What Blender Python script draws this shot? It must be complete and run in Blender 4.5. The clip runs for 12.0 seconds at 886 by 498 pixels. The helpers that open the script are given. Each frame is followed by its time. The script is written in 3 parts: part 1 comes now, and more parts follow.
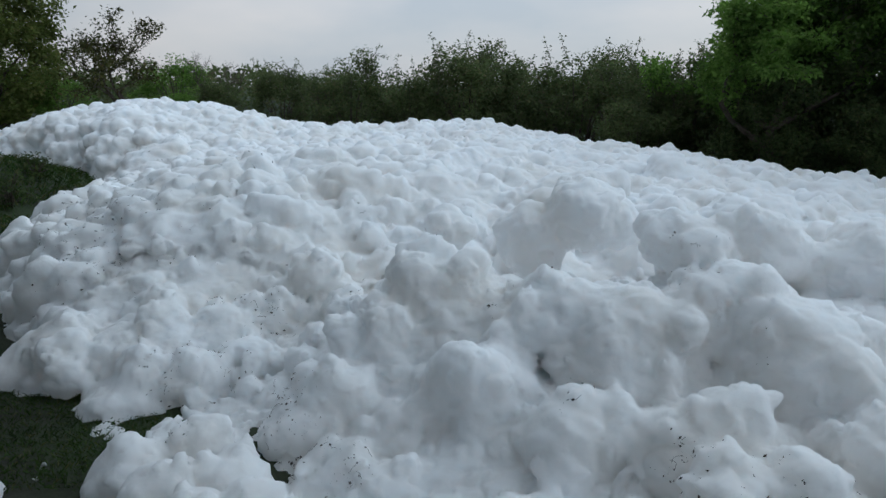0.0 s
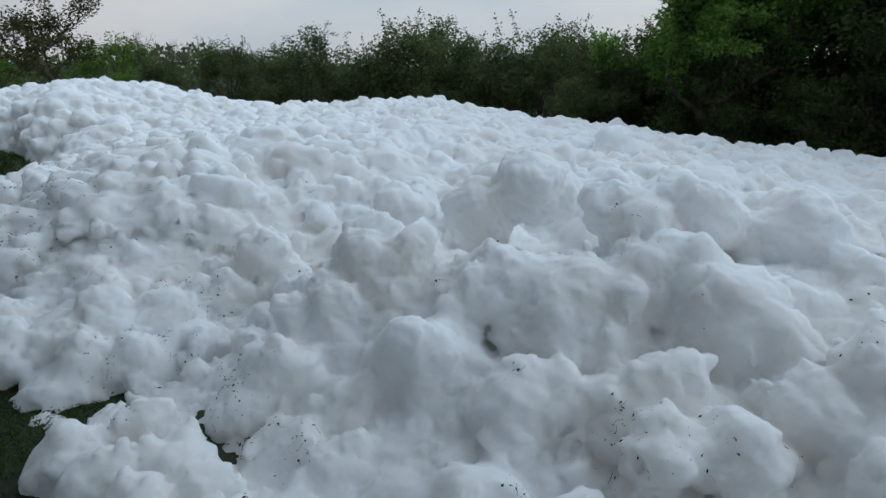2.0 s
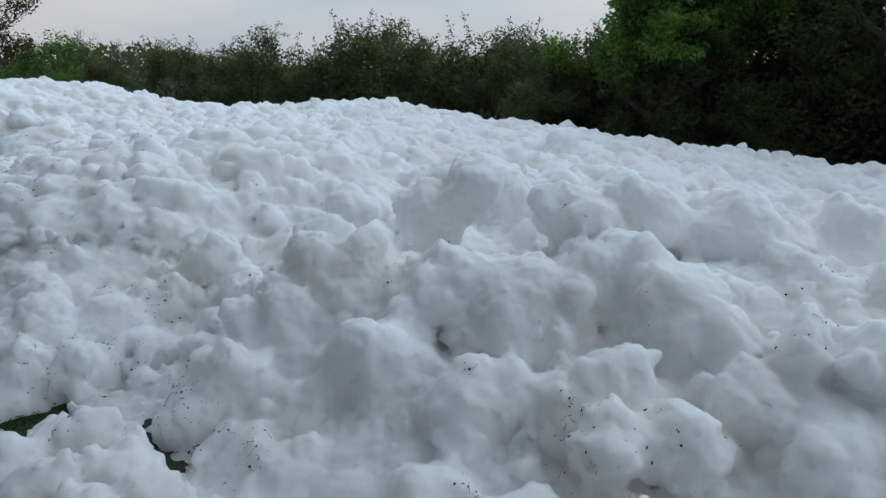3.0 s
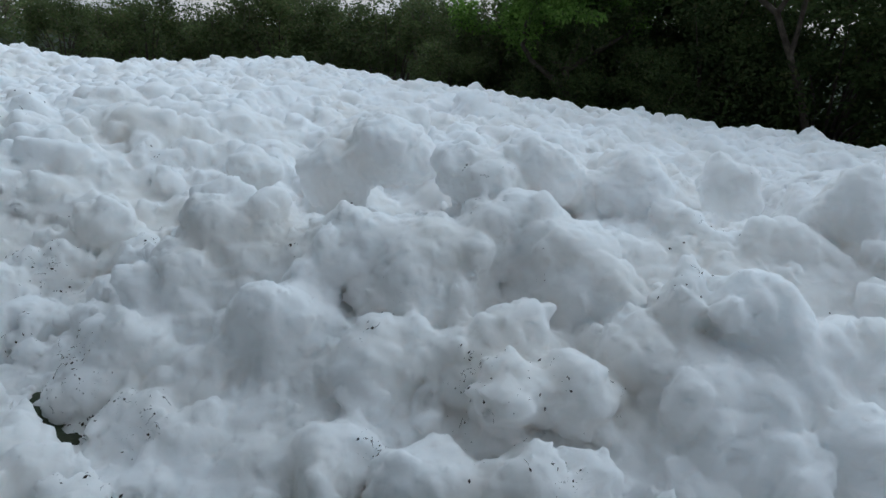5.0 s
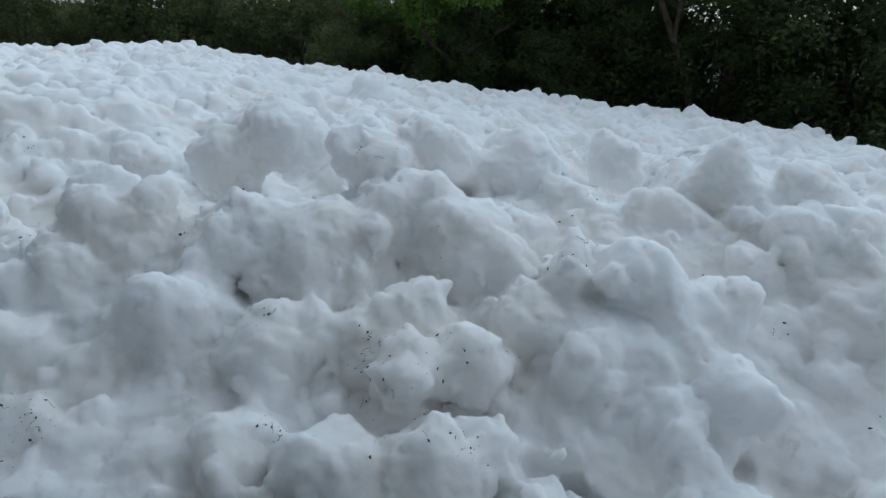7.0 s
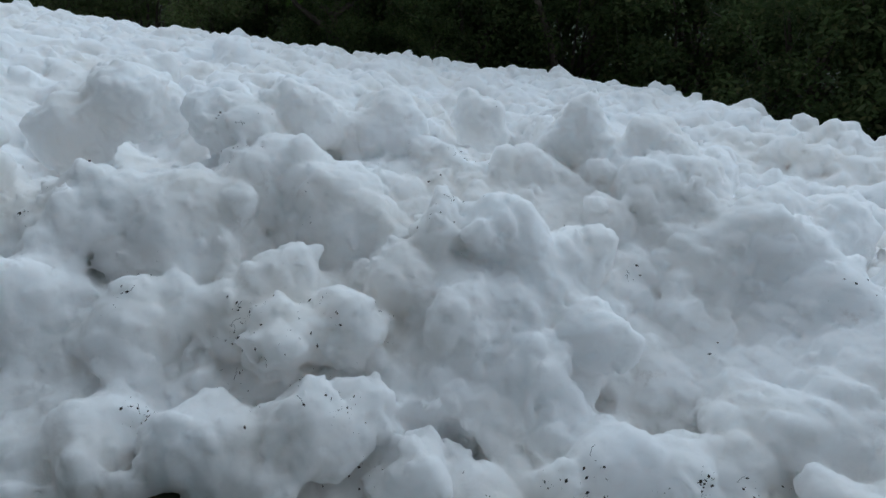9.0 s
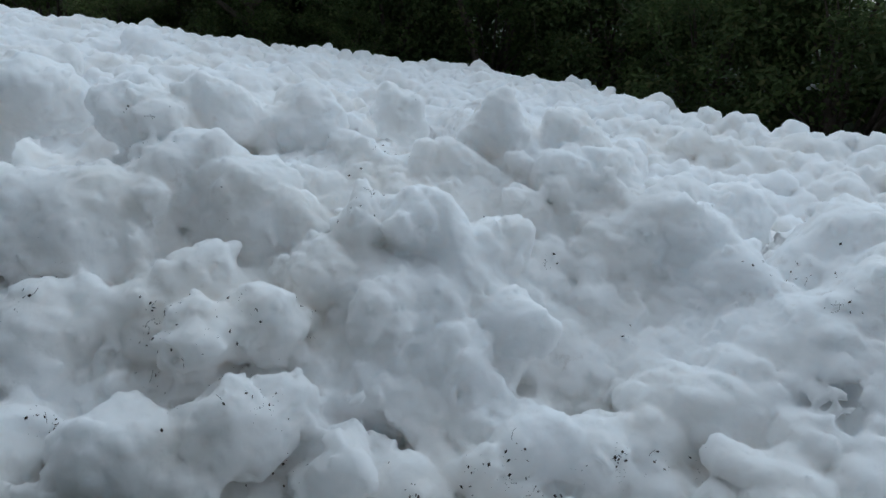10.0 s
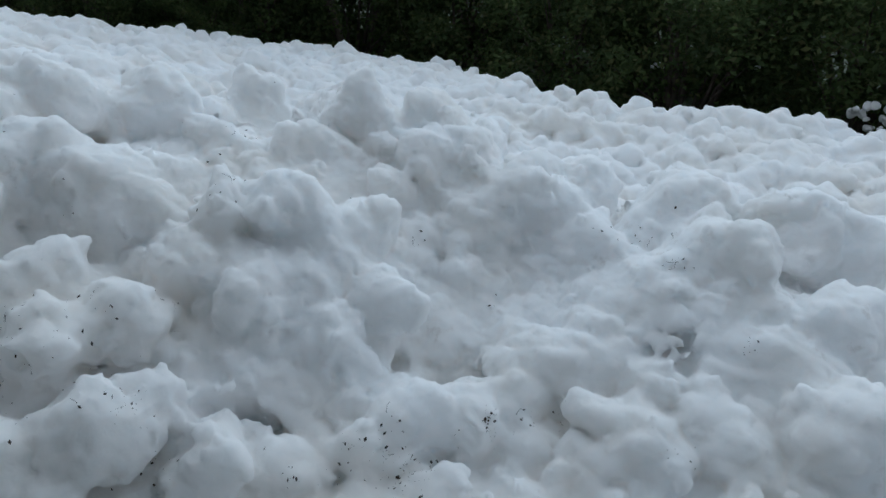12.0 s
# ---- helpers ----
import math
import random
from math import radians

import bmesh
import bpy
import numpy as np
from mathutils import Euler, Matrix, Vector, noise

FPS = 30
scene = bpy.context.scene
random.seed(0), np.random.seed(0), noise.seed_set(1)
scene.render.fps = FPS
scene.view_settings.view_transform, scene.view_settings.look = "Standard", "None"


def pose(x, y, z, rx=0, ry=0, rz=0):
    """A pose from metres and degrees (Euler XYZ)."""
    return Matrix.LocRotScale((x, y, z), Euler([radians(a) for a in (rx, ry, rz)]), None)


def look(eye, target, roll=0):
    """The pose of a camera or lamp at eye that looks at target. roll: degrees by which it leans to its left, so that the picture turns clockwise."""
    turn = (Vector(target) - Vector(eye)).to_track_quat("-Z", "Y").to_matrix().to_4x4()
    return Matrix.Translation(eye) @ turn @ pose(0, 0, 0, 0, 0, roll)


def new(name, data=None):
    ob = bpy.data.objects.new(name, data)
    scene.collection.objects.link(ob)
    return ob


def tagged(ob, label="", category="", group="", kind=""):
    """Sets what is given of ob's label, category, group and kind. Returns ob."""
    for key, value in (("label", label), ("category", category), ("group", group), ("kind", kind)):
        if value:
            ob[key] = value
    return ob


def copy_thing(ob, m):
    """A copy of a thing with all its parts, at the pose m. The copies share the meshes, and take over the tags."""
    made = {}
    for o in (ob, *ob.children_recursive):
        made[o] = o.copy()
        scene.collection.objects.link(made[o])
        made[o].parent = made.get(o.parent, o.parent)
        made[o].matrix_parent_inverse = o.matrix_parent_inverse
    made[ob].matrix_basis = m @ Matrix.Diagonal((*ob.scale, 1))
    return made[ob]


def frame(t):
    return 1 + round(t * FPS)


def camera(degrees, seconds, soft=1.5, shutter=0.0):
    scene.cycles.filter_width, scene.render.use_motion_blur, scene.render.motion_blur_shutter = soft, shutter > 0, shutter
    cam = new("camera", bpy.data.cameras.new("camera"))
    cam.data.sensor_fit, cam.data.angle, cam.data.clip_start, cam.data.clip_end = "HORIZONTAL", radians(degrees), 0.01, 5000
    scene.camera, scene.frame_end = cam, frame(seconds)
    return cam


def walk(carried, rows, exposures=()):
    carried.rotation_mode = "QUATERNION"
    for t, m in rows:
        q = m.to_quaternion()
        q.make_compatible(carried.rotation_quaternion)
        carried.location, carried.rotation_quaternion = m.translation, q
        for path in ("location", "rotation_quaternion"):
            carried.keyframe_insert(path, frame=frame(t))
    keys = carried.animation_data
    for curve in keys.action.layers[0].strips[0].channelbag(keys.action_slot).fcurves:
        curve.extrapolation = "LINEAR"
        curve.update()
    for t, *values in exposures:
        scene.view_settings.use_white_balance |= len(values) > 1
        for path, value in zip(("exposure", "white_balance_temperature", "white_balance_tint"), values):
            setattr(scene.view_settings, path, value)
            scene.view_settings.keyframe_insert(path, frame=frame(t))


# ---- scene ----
cam = camera(68.5, 12.0)
METRES, EYE, TILT, LEAN, TURN = 0.5, 1.8, -14.0, 0.0, 0.0
ROWS = [
    (0.0, 0.0, 0.0, 0.0, 0.0, 0.0, -0.0),
    (0.5, 0.0189, -0.0046, -0.0101, -0.86, -0.41, 0.18),
    (1.0, 0.0562, -0.0066, -0.0178, -1.36, -0.91, 0.45),
    (1.5, 0.0908, 0.0017, -0.0382, -2.1, -1.39, 0.78),
    (2.0, 0.1322, -0.0044, -0.0482, -3.72, -1.82, 1.3),
    (2.5, 0.1583, -0.0255, -0.0465, -5.55, -1.83, 1.61),
    (3.0, 0.1826, -0.0481, -0.0511, -7.59, -1.78, 1.87),
    (5.0, 0.3007, -0.1339, -0.087, -15.09, -5.27, 2.36),
    (5.5, 0.3394, -0.1493, -0.1039, -16.85, -6.17, 2.47),
    (6.0, 0.3765, -0.1829, -0.1211, -18.88, -6.46, 2.91),
    (6.5, 0.4038, -0.2221, -0.1338, -20.9, -6.7, 3.53),
    (7.0, 0.4393, -0.2515, -0.1501, -22.99, -6.96, 4.14),
    (9.0, 0.5602, -0.3594, -0.2141, -33.37, -10.8, 5.87),
    (9.5, 0.5708, -0.3963, -0.2195, -36.45, -11.58, 6.04),
    (10.0, 0.5824, -0.4427, -0.2277, -39.88, -11.99, 6.03),
    (10.5, 0.5994, -0.4798, -0.2394, -43.01, -12.41, 6.06),
    (11.0, 0.6027, -0.5213, -0.2499, -46.2, -13.03, 6.1),
    (11.5, 0.5942, -0.5708, -0.2531, -48.8, -13.82, 6.42),
    (12.0, 0.5979, -0.6104, -0.2542, -50.91, -14.74, 6.87),
]
walk(cam, [(t, pose(0, 0, EYE, TILT, LEAN, TURN) @ pose(METRES * x, METRES * y, METRES * z, 90 + pitch, roll, yaw)) for t, x, y, z, yaw, pitch, roll in ROWS], [(0.0, 0.0, 5110, -4), (12.0, 0.0, 5110, -4)])

# ---- world, sun and exposure ----
scene.view_settings.exposure = 0.0
world = bpy.data.worlds.new("overcast_sky")
scene.world = world
world.use_nodes = True
wn, wl = world.node_tree.nodes, world.node_tree.links
sky = wn.new("ShaderNodeTexSky")
sky.sky_type, sky.sun_disc = "NISHITA", False
SUN_UP, SUN_ROUND = 46.0, 62.0
sky.sun_elevation, sky.sun_rotation = radians(SUN_UP), radians(SUN_ROUND)
sky.air_density, sky.dust_density = 1.0, 2.0
cloud_map = wn.new("ShaderNodeMapping")
cloud_map.inputs["Scale"].default_value = (1.0, 1.0, 2.6)
cloud_place = wn.new("ShaderNodeTexCoord")
cloud = wn.new("ShaderNodeTexNoise")
cloud.inputs["Scale"].default_value, cloud.inputs["Detail"].default_value = 2.4, 5.0
cloud_ramp = wn.new("ShaderNodeValToRGB")
cloud_ramp.color_ramp.elements[0].position, cloud_ramp.color_ramp.elements[1].position = 0.38, 0.66
cloud_ramp.color_ramp.elements[0].color = (8.9, 8.4, 8.7, 1)
cloud_ramp.color_ramp.elements[1].color = (12.0, 10.3, 9.8, 1)
cloud_mix = wn.new("ShaderNodeMix")
cloud_mix.data_type = "RGBA"
cloud_mix.inputs["Factor"].default_value = 0.82
wl.new(cloud_place.outputs["Generated"], cloud_map.inputs["Vector"])
wl.new(cloud_map.outputs["Vector"], cloud.inputs["Vector"])
wl.new(cloud.outputs["Fac"], cloud_ramp.inputs["Fac"])
wl.new(sky.outputs["Color"], cloud_mix.inputs["A"])
wl.new(cloud_ramp.outputs["Color"], cloud_mix.inputs["B"])
# the overcast is thin and bright towards the sun, thicker and greyer away from it
toward = wn.new("ShaderNodeVectorMath")
toward.operation = "DOT_PRODUCT"
toward.inputs[1].default_value = (math.sin(radians(SUN_ROUND)), math.cos(radians(SUN_ROUND)), 0.0)
depth_of_cloud = wn.new("ShaderNodeMapRange")
depth_of_cloud.interpolation_type = "SMOOTHSTEP"
for socket, value in zip(("From Min", "From Max", "To Min", "To Max"), (-1.0, 0.35, 0.42, 1.0)):
    depth_of_cloud.inputs[socket].default_value = value
shade_of_cloud = wn.new("ShaderNodeVectorMath")
shade_of_cloud.operation = "SCALE"
background = wn["Background"]
background.inputs["Strength"].default_value = 0.0645
wl.new(cloud_place.outputs["Generated"], toward.inputs[0])
wl.new(toward.outputs["Value"], depth_of_cloud.inputs["Value"])
haze = wn.new("ShaderNodeValToRGB")
haze.color_ramp.elements[0].position, haze.color_ramp.elements[1].position = 0.10, 0.42
haze.color_ramp.elements[0].color, haze.color_ramp.elements[1].color = (1.13, 1.04, 0.95, 1), (0.98, 1.0, 1.01, 1)
warmed = wn.new("ShaderNodeMix")
warmed.data_type, warmed.blend_type = "RGBA", "MULTIPLY"
warmed.inputs["Factor"].default_value = 1.0
wl.new(cloud_mix.outputs["Result"], warmed.inputs["A"])
wl.new(haze.outputs["Color"], warmed.inputs["B"])
wl.new(warmed.outputs["Result"], shade_of_cloud.inputs[0])
# an overcast sky is brighter overhead than low down
height_of_sky = wn.new("ShaderNodeSeparateXYZ")
overhead = wn.new("ShaderNodeMath")
overhead.operation, overhead.inputs[1].default_value, overhead.inputs[2].default_value = "MULTIPLY_ADD", 0.5, 0.97
both_shades = wn.new("ShaderNodeMath")
both_shades.operation = "MULTIPLY"
wl.new(cloud_place.outputs["Generated"], height_of_sky.inputs[0])
wl.new(height_of_sky.outputs["Z"], overhead.inputs[0])
wl.new(height_of_sky.outputs["Z"], haze.inputs["Fac"])
wl.new(overhead.outputs["Value"], both_shades.inputs[0])
wl.new(depth_of_cloud.outputs["Result"], both_shades.inputs[1])
wl.new(both_shades.outputs["Value"], shade_of_cloud.inputs["Scale"])
wl.new(shade_of_cloud.outputs["Vector"], background.inputs["Color"])

sun = new("sun", bpy.data.lights.new("sun", "SUN"))
sun.data.energy, sun.data.angle, sun.data.color = 0.65, radians(90), (1.0, 0.97, 0.92)
# the light comes from high over the right bank
sun_way = Vector((math.sin(radians(SUN_ROUND)) * math.cos(radians(SUN_UP)), math.cos(radians(SUN_ROUND)) * math.cos(radians(SUN_UP)), math.sin(radians(SUN_UP))))
sun.matrix_basis = look(sun_way * 60, (0, 0, 0))


# ---- materials ----
def material(name, roughness=0.8):
    mat = bpy.data.materials.new(name)
    mat.use_nodes = True
    bsdf = mat.node_tree.nodes["Principled BSDF"]
    bsdf.inputs["Roughness"].default_value = roughness
    return mat, mat.node_tree.nodes, mat.node_tree.links, bsdf


def noise_node(nodes, links, scale, detail=4.0, rough=0.55, source="Object"):
    place = nodes.new("ShaderNodeTexCoord")
    tex = nodes.new("ShaderNodeTexNoise")
    tex.inputs["Scale"].default_value, tex.inputs["Detail"].default_value = scale, detail
    tex.inputs["Roughness"].default_value = rough
    links.new(place.outputs[source], tex.inputs["Vector"])
    return tex


def ramp_node(nodes, links, source, stops):
    ramp = nodes.new("ShaderNodeValToRGB")
    while len(ramp.color_ramp.elements) < len(stops):
        ramp.color_ramp.elements.new(0.5)
    for element, (position, color) in zip(ramp.color_ramp.elements, stops):
        element.position, element.color = position, (*color, 1)
    links.new(source, ramp.inputs["Fac"])
    return ramp


def mix_node(nodes, links, factor, a, b, blend="MIX"):
    mix = nodes.new("ShaderNodeMix")
    mix.data_type, mix.blend_type = "RGBA", blend
    for socket, value in ((mix.inputs["Factor"], factor), (mix.inputs["A"], a), (mix.inputs["B"], b)):
        if isinstance(value, bpy.types.NodeSocket):
            links.new(value, socket)
        else:
            socket.default_value = value if isinstance(value, float) else (*value, 1)
    return mix.outputs["Result"]


def bump_node(nodes, links, bsdf, height, strength, distance):
    bump = nodes.new("ShaderNodeBump")
    bump.inputs["Strength"].default_value, bump.inputs["Distance"].default_value = strength, distance
    links.new(height, bump.inputs["Height"])
    links.new(bump.outputs["Normal"], bsdf.inputs["Normal"])
    return bump


def foam_material():
    mat, nodes, links, bsdf = material("foam", 0.85)
    # white foam with faint tea-coloured stains and a few grimy patches
    wide = noise_node(nodes, links, 1.3, 5.0)
    stain = ramp_node(nodes, links, wide.outputs["Fac"], [(0.40, (0.91, 0.91, 0.91)), (0.66, (0.83, 0.805, 0.77))])
    fine = noise_node(nodes, links, 9.0, 6.0, 0.65)
    grime = ramp_node(nodes, links, fine.outputs["Fac"], [(0.60, (0, 0, 0)), (0.76, (0.55, 0.55, 0.55))])
    patch = noise_node(nodes, links, 0.9, 3.0)
    where = ramp_node(nodes, links, patch.outputs["Fac"], [(0.50, (0, 0, 0)), (0.64, (1, 1, 1))])
    amount = mix_node(nodes, links, 1.0, grime.outputs["Color"], where.outputs["Color"], "MULTIPLY")
    colour = mix_node(nodes, links, amount, stain.outputs["Color"], (0.50, 0.45, 0.40))
    links.new(colour, bsdf.inputs["Base Color"])
    bsdf.inputs["Specular IOR Level"].default_value = 0.04
    bsdf.inputs["Subsurface Weight"].default_value = 0.92
    bsdf.inputs["Subsurface Radius"].default_value = (0.92, 0.97, 1.0)
    bsdf.inputs["Subsurface Scale"].default_value = 0.26
    bubbles = noise_node(nodes, links, 34.0, 7.0, 0.7)
    bump_node(nodes, links, bsdf, bubbles.outputs["Fac"], 0.4, 0.015)
    return mat


def leaf_material(name, dark, light, dry, translucent=0.25):
    mat, nodes, links, bsdf = material(name, 0.7)
    geometry = nodes.new("ShaderNodeNewGeometry")
    each = ramp_node(nodes, links, geometry.outputs["Random Per Island"], [(0.0, dark), (0.75, light), (1.0, dry)])
    wide = noise_node(nodes, links, 1.7, 3.0)
    tone = ramp_node(nodes, links, wide.outputs["Fac"], [(0.35, (0.6, 0.62, 0.6)), (0.65, (1.15, 1.15, 1.0))])
    colour = mix_node(nodes, links, 1.0, each.outputs["Color"], tone.outputs["Color"], "MULTIPLY")
    links.new(colour, bsdf.inputs["Base Color"])
    bsdf.inputs["Specular IOR Level"].default_value = 0.15
    see = nodes.new("ShaderNodeBsdfTranslucent")
    links.new(colour, see.inputs["Color"])
    both = nodes.new("ShaderNodeMixShader")
    both.inputs["Fac"].default_value = translucent
    links.new(bsdf.outputs["BSDF"], both.inputs[1])
    links.new(see.outputs["BSDF"], both.inputs[2])
    links.new(both.outputs["Shader"], nodes["Material Output"].inputs["Surface"])
    return mat


def mottled_material(name, stops, scale, roughness, bump=0.5, depth=0.02, fine_scale=30.0):
    mat, nodes, links, bsdf = material(name, roughness)
    wide = noise_node(nodes, links, scale, 6.0)
    base = ramp_node(nodes, links, wide.outputs["Fac"], stops)
    fine = noise_node(nodes, links, fine_scale, 5.0, 0.7)
    grain = ramp_node(nodes, links, fine.outputs["Fac"], [(0.3, (0.65, 0.65, 0.65)), (0.7, (1.25, 1.25, 1.25))])
    links.new(mix_node(nodes, links, 1.0, base.outputs["Color"], grain.outputs["Color"], "MULTIPLY"), bsdf.inputs["Base Color"])
    bump_node(nodes, links, bsdf, fine.outputs["Fac"], bump, depth)
    return mat


FOAM = foam_material()
BANK = mottled_material("bank_earth", [(0.35, (0.030, 0.026, 0.018)), (0.55, (0.036, 0.050, 0.018)), (0.75, (0.055, 0.075, 0.022))], 0.8, 0.95)
GRASS = leaf_material("grass_blades", (0.030, 0.060, 0.012), (0.062, 0.105, 0.022), (0.16, 0.14, 0.06), 0.2)
HEDGE = leaf_material("hedge_leaves", (0.105, 0.140, 0.060), (0.165, 0.200, 0.085), (0.20, 0.18, 0.10), 0.5)
DEEP = leaf_material("deep_green_leaves", (0.070, 0.100, 0.040), (0.110, 0.145, 0.058), (0.15, 0.15, 0.07), 0.5)
BRIGHT = leaf_material("fresh_green_leaves", (0.120, 0.210, 0.040), (0.210, 0.330, 0.070), (0.24, 0.33, 0.09), 0.55)
OLIVE = leaf_material("olive_leaves", (0.055, 0.060, 0.022), (0.095, 0.100, 0.035), (0.14, 0.11, 0.05), 0.2)
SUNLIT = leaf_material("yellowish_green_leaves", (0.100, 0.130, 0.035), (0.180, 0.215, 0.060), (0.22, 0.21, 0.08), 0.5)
BARK = mottled_material("bark", [(0.35, (0.055, 0.042, 0.030)), (0.7, (0.13, 0.105, 0.08))], 6.0, 0.9, 0.8, 0.02, 45.0)
DRY_TWIG = mottled_material("dry_twig", [(0.35, (0.09, 0.075, 0.055)), (0.7, (0.17, 0.14, 0.10))], 9.0, 0.9)
DEBRIS = mottled_material("rotting_leaf_bits", [(0.35, (0.020, 0.015, 0.010)), (0.7, (0.07, 0.045, 0.025))], 14.0, 0.8)


# ---- mesh helpers ----
def mesh_object(name, verts, faces, mat, parent=None, smooth=False):
    """One mesh from arrays of places and of equal-sided faces."""
    verts, faces = np.asarray(verts, np.float32), np.asarray(faces, np.int32)
    me = bpy.data.meshes.new(name)
    count, sides = faces.shape
    me.vertices.add(len(verts))
    me.vertices.foreach_set("co", verts.ravel())
    me.loops.add(count * sides)
    me.loops.foreach_set("vertex_index", faces.ravel())
    me.polygons.add(count)
    me.polygons.foreach_set("loop_start", np.arange(0, count * sides, sides, dtype=np.int32))
    if smooth:
        me.polygons.foreach_set("use_smooth", np.ones(count, bool))
    me.update(calc_edges=True)
    me.validate()
    me.materials.append(mat)
    ob = new(name, me)
    if parent is not None:
        ob.parent = parent
    return ob


def lattice(x, y, seed):
    """Smooth value noise in -1 to 1 over arrays of places, one cell to the unit."""
    table = np.random.default_rng(seed).uniform(-1, 1, (256, 256))
    xi, yi = np.floor(x).astype(int), np.floor(y).astype(int)
    u, v = x - xi, y - yi
    u, v = u * u * (3 - 2 * u), v * v * (3 - 2 * v)
    a, b = table[xi % 256, yi % 256], table[(xi + 1) % 256, yi % 256]
    c, d = table[xi % 256, (yi + 1) % 256], table[(xi + 1) % 256, (yi + 1) % 256]
    return (a * (1 - u) + b * u) * (1 - v) + (c * (1 - u) + d * u) * v


def spaced(low, high, fine_low, fine_high, step, widest, growth=1.012):
    """Coordinates that lie step apart from fine_low to fine_high and ever wider beyond."""
    middle = list(np.arange(fine_low, fine_high, step))
    above, gap = [middle[-1]], step
    while above[-1] < high:
        gap = min(gap * growth, widest)
        above.append(above[-1] + gap)
    below, gap = [middle[0]], step
    while below[-1] > low:
        gap = min(gap * growth, widest)
        below.append(below[-1] - gap)
    return np.array(below[:0:-1] + middle + above[1:])


def grid_faces(rows, columns):
    at = np.arange(rows * columns).reshape(rows, columns)
    return np.stack([at[:-1, :-1], at[:-1, 1:], at[1:, 1:], at[1:, :-1]], -1).reshape(-1, 4)


def tubes(lines, sides=5):
    """Verts and faces of tapered tubes along lines of (place, radius)."""
    verts, faces = [], []
    for line in lines:
        first = len(verts)
        for k, (place, radius) in enumerate(line):
            before, after = Vector(line[max(k - 1, 0)][0]), Vector(line[min(k + 1, len(line) - 1)][0])
            way = (after - before).normalized()
            across = way.orthogonal().normalized()
            beside = way.cross(across)
            for s in range(sides):
                a = 2 * math.pi * s / sides
                verts.append(tuple(Vector(place) + radius * (math.cos(a) * across + math.sin(a) * beside)))
        for k in range(len(line) - 1):
            for s in range(sides):
                n = (s + 1) % sides
                faces.append((first + k * sides + s, first + k * sides + n, first + (k + 1) * sides + n, first + (k + 1) * sides + s))
    return verts, faces


def leaf_arrays(places, length, width, rng, droop=0.0, upward=0.5):
    """Small folded leaves, two triangles each, one at every place."""
    n = len(places)
    way = rng.normal(size=(n, 3))
    way[:, 2] = way[:, 2] * 0.6 - droop
    way /= np.linalg.norm(way, axis=1)[:, None]
    up = rng.normal(size=(n, 3)) + (0, 0, upward * 2)
    side = np.cross(way, up)
    side /= np.linalg.norm(side, axis=1)[:, None] + 1e-9
    normal = np.cross(side, way)
    size = rng.uniform(0.6, 1.3, (n, 1))
    tip = places + way * length * size
    middle = places + way * length * size * 0.45
    left = middle + side * width * size * 0.5 + normal * width * 0.15
    right = middle - side * width * size * 0.5 + normal * width * 0.15
    verts = np.stack([places, left, tip, right], 1).reshape(-1, 3)
    first = np.arange(n)[:, None] * 4
    faces = np.concatenate([first + (0, 2, 1), first + (0, 3, 2)])
    return verts, faces


# ---- ground ----
def ground_height(x, y):
    """The bank underfoot, a grassy hump on the left and the channel that the foam fills."""
    z = -0.07 + 0.0 * x
    z = z - 0.45 / (1 + np.exp(np.clip(-(x + 0.25 * y - 1.7) * 2.2, -50, 50)))
    z = z + 0.82 * np.exp(-(((x + 7.0) / 1.9) ** 2 + ((y - 9.4) / 2.2) ** 2))
    z = z + 0.35 / (1 + np.exp(np.clip((x + 9.0) * 0.8, -50, 50)))
    z = z + 0.5 / (1 + np.exp(np.clip(-(np.hypot(x - 0.5, y - 3) - 15.5) * 0.9, -50, 50)))
    # unseen rise added behind the viewpoint to block low sky light
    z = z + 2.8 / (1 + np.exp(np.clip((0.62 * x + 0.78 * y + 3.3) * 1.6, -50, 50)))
    z = z + 0.03 * lattice(x * 1.7, y * 1.7, 3) + 0.012 * lattice(x * 6, y * 6, 4)
    z = z + 0.9 * lattice(x * 0.02, y * 0.02, 5) * np.clip((np.hypot(x, y) - 30) / 60, 0, 1)
    return z


def build_ground():
    xs = spaced(-900, 900, -4, 2, 0.07, 60, 1.08)
    ys = spaced(-900, 900, 1, 6, 0.07, 60, 1.08)
    X, Y = np.meshgrid(xs, ys)
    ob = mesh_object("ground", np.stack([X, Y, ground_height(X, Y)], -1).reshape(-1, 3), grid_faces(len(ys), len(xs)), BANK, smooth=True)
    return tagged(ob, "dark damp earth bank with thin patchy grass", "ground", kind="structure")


# ---- foam ----
# outline of the foam in plan, round the channel
FOAM_EDGE = [
    (-1.42, 2.3), (-1.32, 3.0), (-2.45, 3.72), (-3.7, 4.95), (-4.7, 6.2), (-5.2, 7.4), (-5.0, 8.7), (-5.2, 10.4), (-7.6, 12.0),
    (-10.5, 12.4), (-14.0, 13.0), (-14.0, 16.5), (-8.0, 16.0), (-4.5, 16.2), (-2.0, 14.6), (1.0, 15.6), (2.8, 12.0), (4.5, 10.2),
    (6.2, 9.2), (7.7, 8.9), (8.9, 6.8), (8.6, 5.0), (7.7, 3.3), (8.4, 1.6), (9.0, 0.0), (9.4, -3.5), (2.2, -3.5), (1.5, -1.2),
    (0.9, 0.2), (0.2, 1.1), (-0.5, 1.8), (-1.4, 2.0),
]
